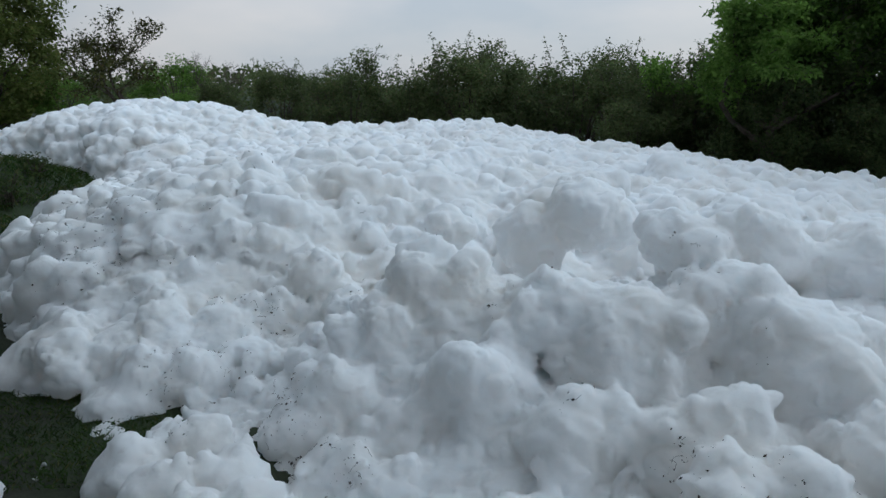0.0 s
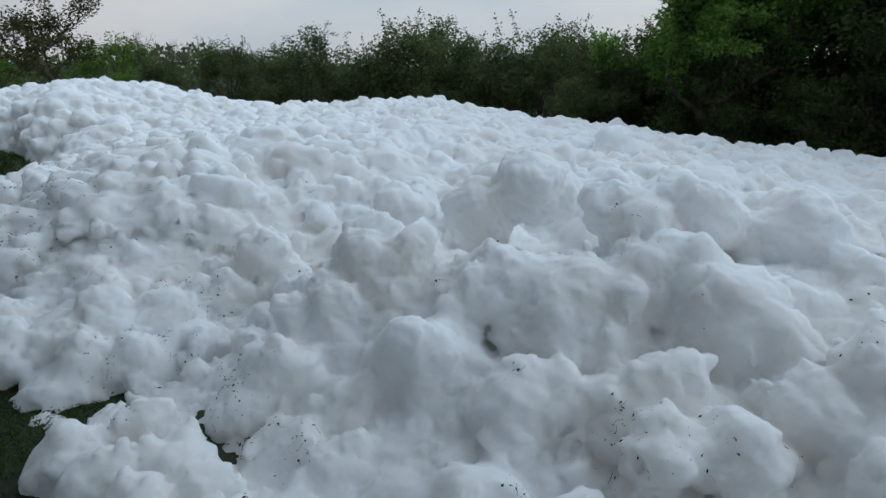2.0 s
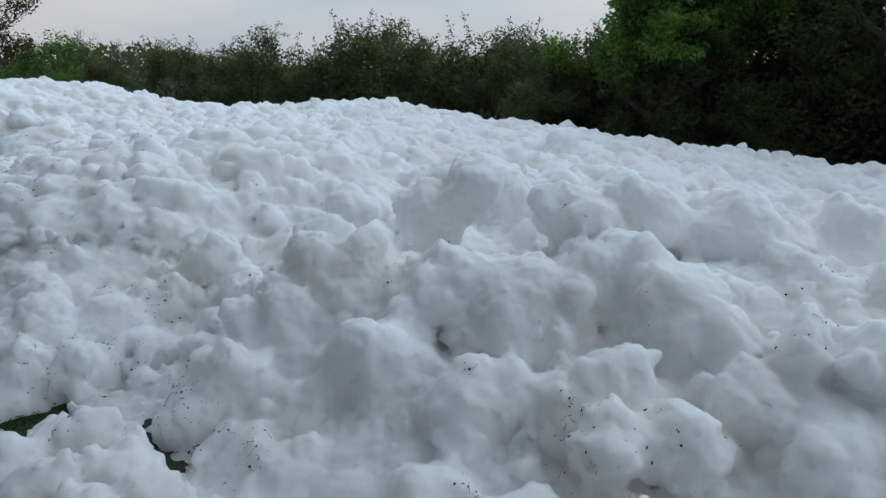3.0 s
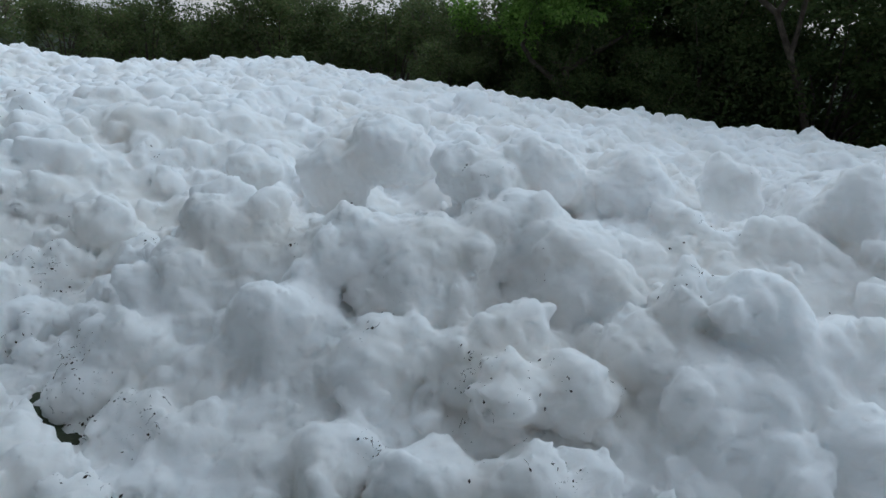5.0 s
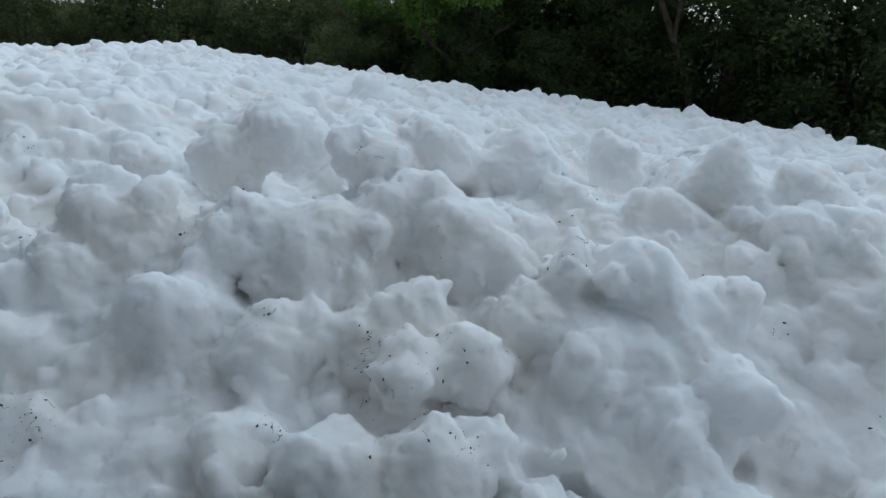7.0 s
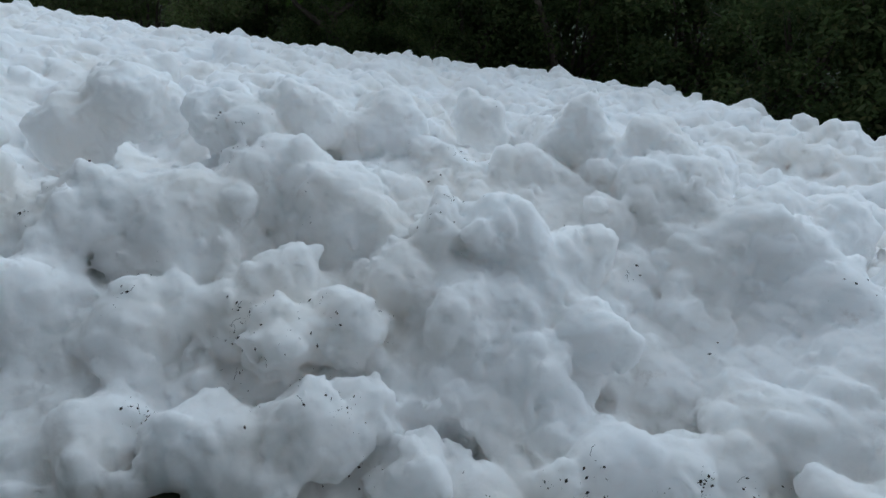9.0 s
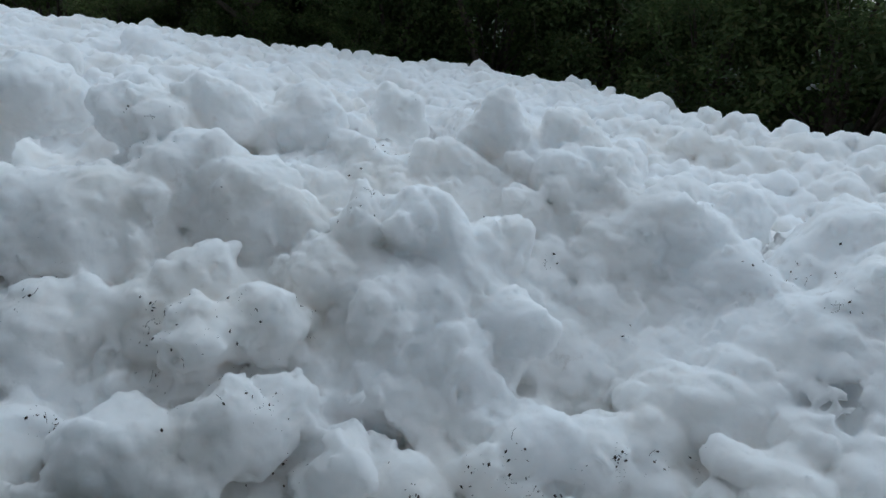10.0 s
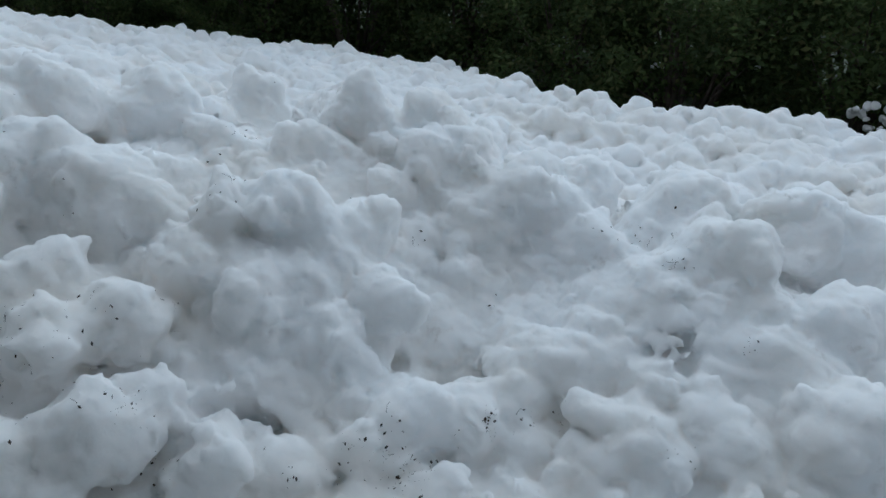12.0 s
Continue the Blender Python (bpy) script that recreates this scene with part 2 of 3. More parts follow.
# broad heaps: x, y, breadth, height
HEAPS = [
    (-2.2, 5.4, 1.00, 0.49), (-3.8, 7.2, 1.50, 0.34), (-6.3, 13.5, 2.50, 1.47), (-1.2, 7.4, 1.60, 0.62), (1.0, 9.5, 2.60, 0.54),
    (0.8, 14.5, 2.40, 0.87), (-2.5, 11.5, 2.40, 0.36), (4.0, 9.5, 2.20, 0.46), (7.6, 7.0, 2.20, 0.32), (8.2, 1.2, 2.00, 0.60), (7.0, 3.8, 1.20, 0.16),
    (5.5, 5.4, 1.80, 0.14), (2.6, 5.6, 1.00, 0.55),
]
# the steep bank of foam in the foreground, its crest curving round from the left: x, y, breadth, height
NEAR_HEAPS = [
    (-0.1, 4, 0.50, 0.63), (0.9, 3.7, 0.50, 0.46), (1.6, 3.5, 0.45, 0.41), (2.3, 3.3, 0.45, 0.53), (2.8, 2.7, 0.45, 0.53), (3.6, 2.2, 0.50, 0.82),
    (3.6, 1.4, 0.45, 0.26), (3.5, 0.5, 0.50, 0.48), (3.9, -1, 0.90, 0.48), (1, 2.6, 0.50, 0.21), (1.9, 2.5, 0.45, 0.24), (2.2, 1.9, 0.40, 0.46),
    (1.5, 2.1, 0.35, 0.07), (2.4, 1.2, 0.40, -0.18), (0.3, 3.1, 0.50, 0.21), (-1.2, 3.6, 0.60, 0.05), (-0.35, 2.5, 0.40, 0.12), (0.8, 1.7, 0.40, -0.02),
]
# hollows and gaps between the heaps: x, y, breadth, depth
HOLLOWS = [
    (-1.2, 4.3, 0.5, 0.12), (5.4, 1.4, 0.9, 0.12),
]


def edge_distance(x, y):
    """Metres from the foam's outline, positive inside."""
    inside = np.zeros(x.shape, bool)
    nearest = np.full(x.shape, 1e9)
    for (ax, ay), (bx, by) in zip(FOAM_EDGE, FOAM_EDGE[1:] + FOAM_EDGE[:1]):
        ex, ey = bx - ax, by - ay
        s = np.clip(((x - ax) * ex + (y - ay) * ey) / (ex * ex + ey * ey), 0, 1)
        nearest = np.minimum(nearest, np.hypot(x - ax - s * ex, y - ay - s * ey))
        if ey:
            inside ^= ((ay > y) != (by > y)) & (x < ax + (y - ay) * ex / ey)
    return np.where(inside, nearest, -nearest)


def foam_base(x, y):
    z = np.full(x.shape, -0.17)
    for hx, hy, breadth, height in HEAPS + NEAR_HEAPS:
        z += height * np.exp(-((x - hx) ** 2 + (y - hy) ** 2) / (2 * breadth**2))
    for hx, hy, breadth, depth in HOLLOWS:
        z -= depth * np.exp(-((x - hx) ** 2 + (y - hy) ** 2) / (2 * breadth**2))
    wobble = 0.22 * lattice(x * 1.6, y * 1.6, 11) + 0.10 * lattice(x * 5, y * 5, 12)
    inside = edge_distance(x, y) + wobble
    floor = ground_height(x, y)
    rim = np.sqrt(np.clip(inside / 0.55, 0, 1))
    z = floor - 0.14 + np.maximum(z + 0.1 - floor, 0.05) * rim
    return np.where(inside > 0, z, floor - 0.14 + np.maximum(inside, -0.3))


# single billows: x, y, radius, height
LEFT_BILLOWS = [
    (-4.35, 10.22, 0.47, 0.28), (-0.85, 6.57, 0.39, 0.26), (-1.52, 7.53, 0.28, 0.15), (-0.52, 6.30, 0.26, 0.13), (0.82, 5.49, 0.49, 0.30), (1.32, 7.00, 0.54, 0.32),
    (-0.09, 7.02, 0.42, 0.19), (1.65, 5.55, 0.31, 0.18), (-0.92, 4.86, 0.30, 0.16), (-1.44, 5.37, 0.21, 0.10), (-1.19, 4.59, 0.26, 0.14), (2.83, 7.99, 0.51, 0.27),
    (-5.61, 11.90, 0.53, 0.28), (-1.58, 4.32, 0.34, 0.18), (-1.87, 4.10, 0.29, 0.13), (5.17, 4.56, 0.70, 0.40), (5.63, 3.30, 0.39, 0.18),
    (-1.94, 3.66, 0.38, 0.20), (-2.61, 4.12, 0.44, 0.23), (-3.06, 4.94, 0.36, 0.16), (-1.84, 3.18, 0.33, 0.20), (-1.29, 3.15, 0.37, 0.22), (0.65, 8.75, 0.35, 0.18),
]
# soft swollen masses of the foreground bank: x, y, z, radius
SLOPE_MASSES = [
    (0.03, 5.56, 0.60, 0.22), (0.98, 3.35, 0.32, 0.42), (0.69, 3.45, 0.45, 0.30), (0.20, 3.17, 0.16, 0.33), (-0.58, 3.30, -0.00, 0.31), (1.77, 2.96, 0.36, 0.33),
    (1.17, 2.60, 0.16, 0.27), (0.70, 2.70, 0.13, 0.25), (-0.28, 3.68, 0.39, 0.24), (-0.48, 3.60, 0.30, 0.19), (0.97, 3.28, 0.29, 0.42), (0.56, 3.43, 0.38, 0.34),
    (1.54, 3.36, 0.52, 0.32), (1.77, 3.05, 0.41, 0.32), (2.08, 2.41, 0.50, 0.20), (2.31, 2.20, 0.50, 0.24), (-0.98, 4.84, 0.34, 0.22), (-0.05, 3.88, 0.59, 0.27),
    (0.98, 2.60, 0.18, 0.20), (0.57, 2.74, 0.11, 0.25), (0.36, 2.31, -0.07, 0.23), (0.77, 2.02, -0.09, 0.23),
]
# the undercut block in front of the crest and the mounds at its foot
BLOCK_MASSES = [
    (1.78, 2.37, 0.29, 0.22), (1.94, 2.04, 0.20, 0.25), (2.40, 1.99, 0.29, 0.29), (2.42, 1.71, 0.18, 0.22), (2.06, 1.71, 0.11, 0.17), (1.38, 2.25, 0.19, 0.21),
    (1.12, 2.27, 0.20, 0.18), (2.60, 1.92, 0.46, 0.19), (1.30, 1.55, -0.09, 0.18), (2.11, 1.24, -0.14, 0.19), (2.37, 1.04, -0.22, 0.22), (1.59, 1.42, -0.17, 0.17),
    (2.84, 1.54, -0.13, 0.28), (3.02, 1.51, 0.13, 0.14), (1.27, 1.86, 0.06, 0.12), (1.04, 1.86, 0.04, 0.17), (1.83, 1.27, -0.18, 0.16), (2.58, 0.84, -0.24, 0.20),
]
# the crest
CREST_MASSES = [
    (0.63, 4.53, 0.74, 0.25), (1.10, 4.89, 1.00, 0.22), (1.24, 4.48, 0.85, 0.18), (1.50, 3.79, 0.82, 0.24), (1.85, 3.76, 0.87, 0.24), (2.39, 3.55, 0.72, 0.29),
    (2.97, 3.33, 0.86, 0.17), (3.33, 2.70, 0.76, 0.28), (3.68, 2.39, 0.73, 0.25), (3.98, 2.19, 0.63, 0.18), (3.34, 2.19, 0.50, 0.23), (1.79, 3.78, 0.90, 0.19),
    (2.43, 3.14, 0.64, 0.17), (2.15, 3.72, 0.70, 0.24), (2.91, 2.65, 0.59, 0.19), (0.99, 4.46, 0.91, 0.26),
]
# the deep heap at the bend
BEND_MASSES = [
    (3.41, 1.72, 0.27, 0.32), (3.66, 1.50, 0.32, 0.35), (4.00, 1.45, 0.43, 0.28), (3.50, 1.17, 0.20, 0.28), (3.19, 1.11, 0.05, 0.21), (2.96, 1.12, -0.10, 0.25),
    (2.95, 0.73, -0.05, 0.25), (4.11, 0.77, 0.50, 0.26), (3.95, 0.78, 0.25, 0.32), (3.68, 0.43, 0.36, 0.28), (4.27, 0.14, 0.51, 0.30), (4.35, -0.09, 0.45, 0.27),
    (3.41, 0.57, 0.28, 0.23), (2.95, 0.39, 0.03, 0.17), (3.36, -0.03, 0.11, 0.30), (3.65, -0.21, 0.24, 0.27), (3.13, -0.37, 0.06, 0.27), (3.52, 0.17, 0.24, 0.22),
    (2.88, 0.93, -0.11, 0.26), (3.22, 0.82, 0.09, 0.23), (2.85, 0.05, -0.07, 0.22), (2.60, 0.37, -0.12, 0.21),
]
# holes and caves in the foam: x, y, z, radius
CAVES = [
    (1.33, 1.74, 0.06, 0.09), (1.46, 1.75, 0.03, 0.10), (1.54, 1.68, 0.04, 0.10), (1.66, 1.66, -0.04, 0.09), (1.72, 1.55, -0.07, 0.07), (1.20, 1.67, 0.02, 0.06),
    (2.41, 1.50, -0.09, 0.07), (3.09, 0.40, 0.23, 0.10), (3.01, 0.29, 0.19, 0.07), (1.76, 1.19, -0.10, 0.05), (0.52, 3.13, 0.39, 0.07), (-0.58, 5.40, 0.39, 0.09),
    (0.30, 5.46, 0.62, 0.12), (1.46, 5.39, 0.34, 0.13), (-1.10, 3.85, 0.03, 0.06), (-1.12, 3.87, 0.02, 0.08), (3.17, 1.30, 0.16, 0.04),
]
# dark gaps where the bank shows between clots of foam: x, y, breadth
GAPS = [
    (-0.73, 2.57, 0.04), (-0.63, 2.38, 0.04), (-0.41, 2.28, 0.055), (-1.33, 3.66, 0.045), (-1.74, 3.82, 0.04), (-1.65, 3.28, 0.045),
    (-0.77, 2.55, 0.045), (-1.62, 3.24, 0.045), (-1.32, 3.86, 0.04), (-1.39, 3.34, 0.04), (-1.98, 3.38, 0.045),
]
# drifts of dark litter: x, y, spread, bits
DRIFTS = [
    (1.01, 2.42, 0.15, 40), (0.70, 2.90, 0.15, 22), (0.57, 2.72, 0.11, 8), (-0.83, 3.02, 0.25, 50), (-0.60, 2.91, 0.16, 30), (-0.43, 2.68, 0.15, 24),
    (-1.23, 4.42, 0.25, 36), (-1.74, 3.65, 0.20, 26), (-1.33, 3.72, 0.20, 40), (-0.05, 4.07, 0.17, 18), (-2.56, 5.66, 0.85, 70), (1.49, 2.84, 0.14, 8),
    (1.28, 2.15, 0.20, 14), (-0.77, 6.01, 0.28, 14), (0.53, 2.26, 0.10, 42), (0.95, 2.30, 0.20, 30), (1.17, 1.76, 0.12, 22), (-1.19, 4.42, 0.28, 30),
    (-0.78, 2.95, 0.25, 40), (-0.44, 2.68, 0.22, 30),
    (-4.5, 8.6, 1.00, 160), (-3.8, 6.9, 0.90, 240), (-4.7, 10.4, 0.80, 80), (-3.2, 5.8, 0.70, 200), (-2.2, 6.8, 0.80, 80), (-3.0, 5.0, 0.60, 140),
]
MORE_DRIFTS = [
    (0.29, 3.51, 0.17, 12), (1.57, 2.11, 0.07, 8), (2.27, 0.85, 0.05, 40), (1.89, 1.04, 0.19, 70), (1.54, 1.26, 0.08, 14), (2.10, 0.94, 0.08, 20),
    (1.77, 1.18, 0.09, 20), (1.90, 0.97, 0.13, 26), (2.44, 0.71, 0.10, 12), (3.13, 0.08, 0.07, 14), (3.38, 0.53, 0.11, 14), (3.70, 0.77, 0.17, 10),
    (2.89, 1.82, 0.08, 10), (1.20, 1.76, 0.09, 22), (1.11, 2.07, 0.15, 20), (1.56, 2.10, 0.09, 8), (2.61, 2.95, 0.19, 16), (2.56, 0.16, 0.13, 8),
    (2.03, 2.33, 0.19, 16), (1.38, 3.45, 0.26, 30),
]
# peaks on the rim: x, y, height
PEAKS = [(6.22, 8.21, 0.22), (6.68, 7.42, 0.28), (6.93, 6.70, 0.15), (8.25, 5.91, 0.32), (7.01, 3.28, 0.30), (7.47, 1.76, 0.20), (7.04, 2.03, 0.20), (5.56, 8.16, 0.25), (5.08, 8.59, 0.20), (5.34, 10.63, 0.20), (5.28, 11.52, 0.20)]
# clumps on the grass: x, y, radius
CLUMPS = [
    (-1.49, 2.72, 0.15), (-1.25, 2.52, 0.18), (-0.98, 2.68, 0.17), (-0.81, 2.45, 0.15), (-1.21, 2.92, 0.15), (-1.45, 3.02, 0.11), (-1.03, 2.30, 0.18), (-0.63, 2.20, 0.14),
    (-1.87, 3.78, 0.20), (-1.54, 3.78, 0.18), (-2.17, 4.01, 0.22), (-1.32, 4.01, 0.20), (-2.52, 4.26, 0.24), (-1.77, 4.11, 0.22), (-2.37, 3.78, 0.15), (-2.87, 4.61, 0.22),
]


def soft_lattice(axes, cell, seed):
    """Smooth random values in -1 to 1 over a block of places, one random number to the cell, the same for every block."""
    values = np.random.default_rng(seed).uniform(-1, 1, (64, 64, 64)).astype(np.float32)
    for n, axis in enumerate(axes):
        u = axis / cell
        k = np.floor(u).astype(int)
        f = (u - k).astype(np.float32)
        f = (f * f * (3 - 2 * f)).reshape([-1 if m == n else 1 for m in range(3)])
        low, high = values.take(k % 64, n), values.take((k + 1) % 64, n)
        high -= low
        high *= f
        low += high
        values = low
    return values


def foam_clots(rng):
    """Balls of foam heaped on one another: x, y, z, radius, and how softly each melts into the rest."""
    clots = []

    def crust(x, y, z, radius, level, fine, melt):
        """Smaller clots that bulge from the upper side of a larger one."""
        for _ in range((11, 5)[level]):
            way = rng.normal(size=3)
            way[2] = abs(way[2]) * 0.9 - 0.25
            way /= np.linalg.norm(way)
            small = radius * rng.uniform(0.22, 0.52)
            place = np.array((x, y, z)) + way * (radius * rng.uniform(0.62, 0.90))
            if small > 0.02:
                clots.append((*place, small, melt * small))
            if level == 0 and fine and small > 0.05:
                crust(*place, small, 1, fine, melt)

    first = []
    for cell, least, most, close in ((0.27, 0.08, 0.24, True), (0.155, 0.055, 0.17, False)):
        gx, gy = np.meshgrid(np.arange(-12.5, 9.4, cell), np.arange(-3.4, 16.4, cell))
        gx, gy = gx.ravel() + rng.uniform(-0.55, 0.55, gx.size) * cell, gy.ravel() + rng.uniform(-0.55, 0.55, gx.size) * cell
        keep = (edge_distance(gx, gy) > 0.08) & (((gx < 4.9) & (gy < 5.6) & (gx > -3)) == close)
        gx, gy = gx[keep], gy[keep]
        for x, y, z in zip(gx, gy, foam_base(gx, gy)):
            radius = least + (most - least) * rng.random() ** 1.7
            # the foreground bank is swollen smooth, its small clots sunk in
            swollen = -0.7 < x < 4.6 and y < 4.6
            first.append((x, y, z + (rng.uniform(-1.1, -0.4) if swollen else rng.uniform(-0.95, 0.05) if close else rng.uniform(-0.55, 0.35)) * radius, radius))
    # clumps that lie apart on the grass
    for x, y, radius in CLUMPS:
        first.append((x, y, radius * 0.25 - 0.03, radius))
    for x, y, radius, height in LEFT_BILLOWS:
        z = float(foam_base(np.array([x]), np.array([y]))[0])
        first.append((x, y, z + height * 0.8 - radius * 0.75, radius * 0.85))
    # torn peaks that stand up along the far rim
    for x, y, height in PEAKS:
        z = float(foam_base(np.array([x]), np.array([y]))[0]) - 0.06
        for k in range(5):
            radius = 0.12 - 0.018 * k
            clots.append((x + rng.normal() * 0.06, y + rng.normal() * 0.06, z + 0.9 * height * k / 4, radius, 0.03))
    for x, y, z, radius in first:
        clots.append((x, y, z, radius, 0.16 * radius))
        crust(x, y, z, radius, 0, -3 < x < 5.5 and 0 < y < 6, 0.09)
    for x, y, z, radius in SLOPE_MASSES + BLOCK_MASSES + CREST_MASSES + BEND_MASSES:
        clots.append((x, y, z, radius, 0.22 * radius))
        crust(x, y, z, radius, 0, True, 0.30)
    return clots


def surface_net(D, axes):
    """The zero surface of a block of distances, as places and four-sided faces."""
    inside = D < 0
    mixed = np.zeros([n - 1 for n in D.shape], np.int8)
    corners = [(i, j, k) for i in (0, 1) for j in (0, 1) for k in (0, 1)]
    for i, j, k in corners:
        mixed += inside[i : i + mixed.shape[0], j : j + mixed.shape[1], k : k + mixed.shape[2]]
    cells = np.argwhere((mixed > 0) & (mixed < 8))
    number = np.full(mixed.shape, -1, np.int32)
    number[tuple(cells.T)] = np.arange(len(cells))
    total, count = np.zeros((len(cells), 3)), np.zeros((len(cells), 1))
    for first in corners:
        for axis in range(3):
            if first[axis]:
                continue
            second = list(first)
            second[axis] = 1
            p, q = D[tuple((cells + first).T)], D[tuple((cells + second).T)]
            cross = (p < 0) != (q < 0)
            share = np.where(cross, p / np.where(cross, p - q, 1), 0)
            place = np.array(first, float) + share[:, None] * np.eye(3)[axis]
            total += np.where(cross[:, None], place, 0)
            count += cross[:, None]
    origin, step = np.array([a[0] for a in axes]), axes[0][1] - axes[0][0]
    verts = origin + (cells + total / count) * step
    faces = []
    for axis in range(3):
        u, v = (axis + 1) % 3, (axis + 2) % 3
        low = [slice(1, -1)] * 3
        high = [slice(1, -1)] * 3
        low[axis], high[axis] = slice(0, -1), slice(1, None)
        change = inside[tuple(low)] != inside[tuple(high)]
        at = np.argwhere(change) + np.array([0 if n == axis else 1 for n in range(3)])
        du, dv = np.eye(3, dtype=int)[u], np.eye(3, dtype=int)[v]
        ring = [number[tuple((at - o).T)] for o in (0 * du, du, du + dv, dv)]
        quad = np.stack(ring, -1)
        outward = inside[tuple(at.T)]
        faces.append(np.where(outward[:, None], quad, quad[:, ::-1]))
    return verts, np.concatenate(faces)


NEAR = (-2.7, 5.3, -0.85, 5.1)


def foam_block(name, clots, x0, x1, y0, y1, z0, z1, step, hole=None):
    """One stretch of the foam, as a skin round all its clots."""
    axes = [np.arange(a, b, step) for a, b in ((x0, x1), (y0, y1), (z0, z1))]
    X, Y = np.meshgrid(axes[0], axes[1], indexing="ij")
    base = foam_base(X, Y).astype(np.float32)
    D = ((axes[2][None, None, :] - base[..., None]) * 0.75).astype(np.float32)
    # small torn lumps far off, broad soft ones close by, and a gradual change between
    within = np.minimum(np.minimum(X - NEAR[0], NEAR[1] - X), np.minimum(Y - NEAR[2], NEAR[3] - Y))
    torn = (1 - np.clip((within - 0.05) / 0.9, 0, 1))[..., None].astype(np.float32)
    # the swollen foreground is pushed further out of round than the rest
    swollen = (1 / (1 + np.exp(np.clip(-(X + 0.7) * 6, -50, 50))) / (1 + np.exp(np.clip((Y - 4.7) * 6, -50, 50))))[..., None].astype(np.float32)
    shift = [0.08 * (1 - torn) * swollen * soft_lattice(axes, 0.43, 57 + n) + (0.036 - 0.012 * torn) * soft_lattice(axes, 0.20, 17 + n) + 0.010 * soft_lattice(axes, 0.085, 27 + n) for n in range(3)]
    for x, y, z, radius, soft in clots:
        if radius < 1.3 * step:
            continue
        reach = radius + soft + (0.08 if hole else 0.18)
        spans = []
        for axis, c in zip(axes, (x, y, z)):
            spans.append(slice(max(int((c - reach - axis[0]) / step), 0), max(min(int((c + reach - axis[0]) / step) + 2, len(axis)), 0)))
        if min(span.stop - span.start for span in spans) < 2:
            continue
        spans = tuple(spans)
        d = np.sqrt(
            (axes[0][spans[0], None, None] + shift[0][spans] - x) ** 2
            + (axes[1][None, spans[1], None] + shift[1][spans] - y) ** 2
            + (axes[2][None, None, spans[2]] + shift[2][spans] - z) ** 2
        ) - radius
        old = D[spans]
        h = np.clip(0.5 + 0.5 * (old - d) / soft, 0, 1)
        D[spans] = old * (1 - h) + d * h - soft * h * (1 - h)
    def span(axis, c, reach):
        return slice(max(int((c - reach - axis[0]) / step), 0), max(min(int((c + reach - axis[0]) / step) + 2, len(axis)), 0))

    for x, y, z, radius in CAVES if not hole else ():
        part = (span(axes[0], x, radius + 0.2), span(axes[1], y, radius + 0.2), span(axes[2], z, radius + 0.2))
        d = np.sqrt((axes[0][part[0], None, None] + 1.3 * shift[0][part] - x) ** 2 + (axes[1][None, part[1], None] + 1.3 * shift[1][part] - y) ** 2 + (axes[2][None, None, part[2]] + 1.3 * shift[2][part] - z) ** 2) - radius
        old = D[part]
        h = np.clip(0.5 + 0.5 * (old + d) / 0.03, 0, 1)
        D[part] = np.where(d < 0.06, old * h - d * (1 - h) + 0.03 * h * (1 - h), old)
    for x, y, breadth in GAPS if not hole else ():
        part = (span(axes[0], x, breadth + 0.15), span(axes[1], y, breadth + 0.15))
        d = np.hypot(axes[0][part[0], None, None] + shift[0][part] * 1.5 - x, axes[1][None, part[1], None] + shift[1][part] * 1.5 - y) - breadth
        D[part] = np.maximum(D[part], -d)
    # rounded bulges with narrow creases between them, at four sizes
    D += 0.030
    D -= (0.030 - 0.014 * torn) * np.abs(soft_lattice(axes, 0.27, 41))
    D -= (0.038 - 0.016 * torn) * np.abs(soft_lattice(axes, 0.137, 42))
    D -= (0.027 + 0.003 * torn) * np.abs(soft_lattice(axes, 0.069, 37))
    D -= 0.014 * (1 - torn) * np.abs(soft_lattice(axes, 0.036, 38))
    # crumbly grain
    D += 0.007 * soft_lattice(axes, 0.052, 39) + 0.0045 * (1 - torn) * soft_lattice(axes, 0.031, 44)
    D += torn * (0.024 * soft_lattice(axes, 0.11, 40) + 0.014 * soft_lattice(axes, 0.07, 43))
    if hole:
        D -= (0.06 * np.clip((np.hypot(X, Y) - 5.6) / 3.0, 0, 1))[..., None].astype(np.float32)
        # stays just under the finer stretch where the two overlap
        hx0, hx1, hy0, hy1 = hole
        under = np.minimum(np.minimum(X - hx0, hx1 - X), np.minimum(Y - hy0, hy1 - Y))
        D += (np.clip((under - 0.1) / 0.12, 0, 1) * 0.06)[..., None].astype(np.float32)
        D[under > 0.36] = 1.0
    verts, faces = surface_net(D, axes)
    low = verts[:, 2] < ground_height(verts[:, 0], verts[:, 1]) - 0.05
    cliff = np.zeros(len(verts), bool)
    if hole:
        cliff = (verts[:, 0] > hx0 + 0.3) & (verts[:, 0] < hx1 - 0.3) & (verts[:, 1] > hy0 + 0.3) & (verts[:, 1] < hy1 - 0.3)
    faces = faces[~(low[faces].all(1)) & ~(cliff[faces].any(1))]
    used = np.unique(faces)
    renumber = np.zeros(len(verts), np.int32)
    renumber[used] = np.arange(len(used))
    return mesh_object(name, verts[used], renumber[faces], FOAM, smooth=True)


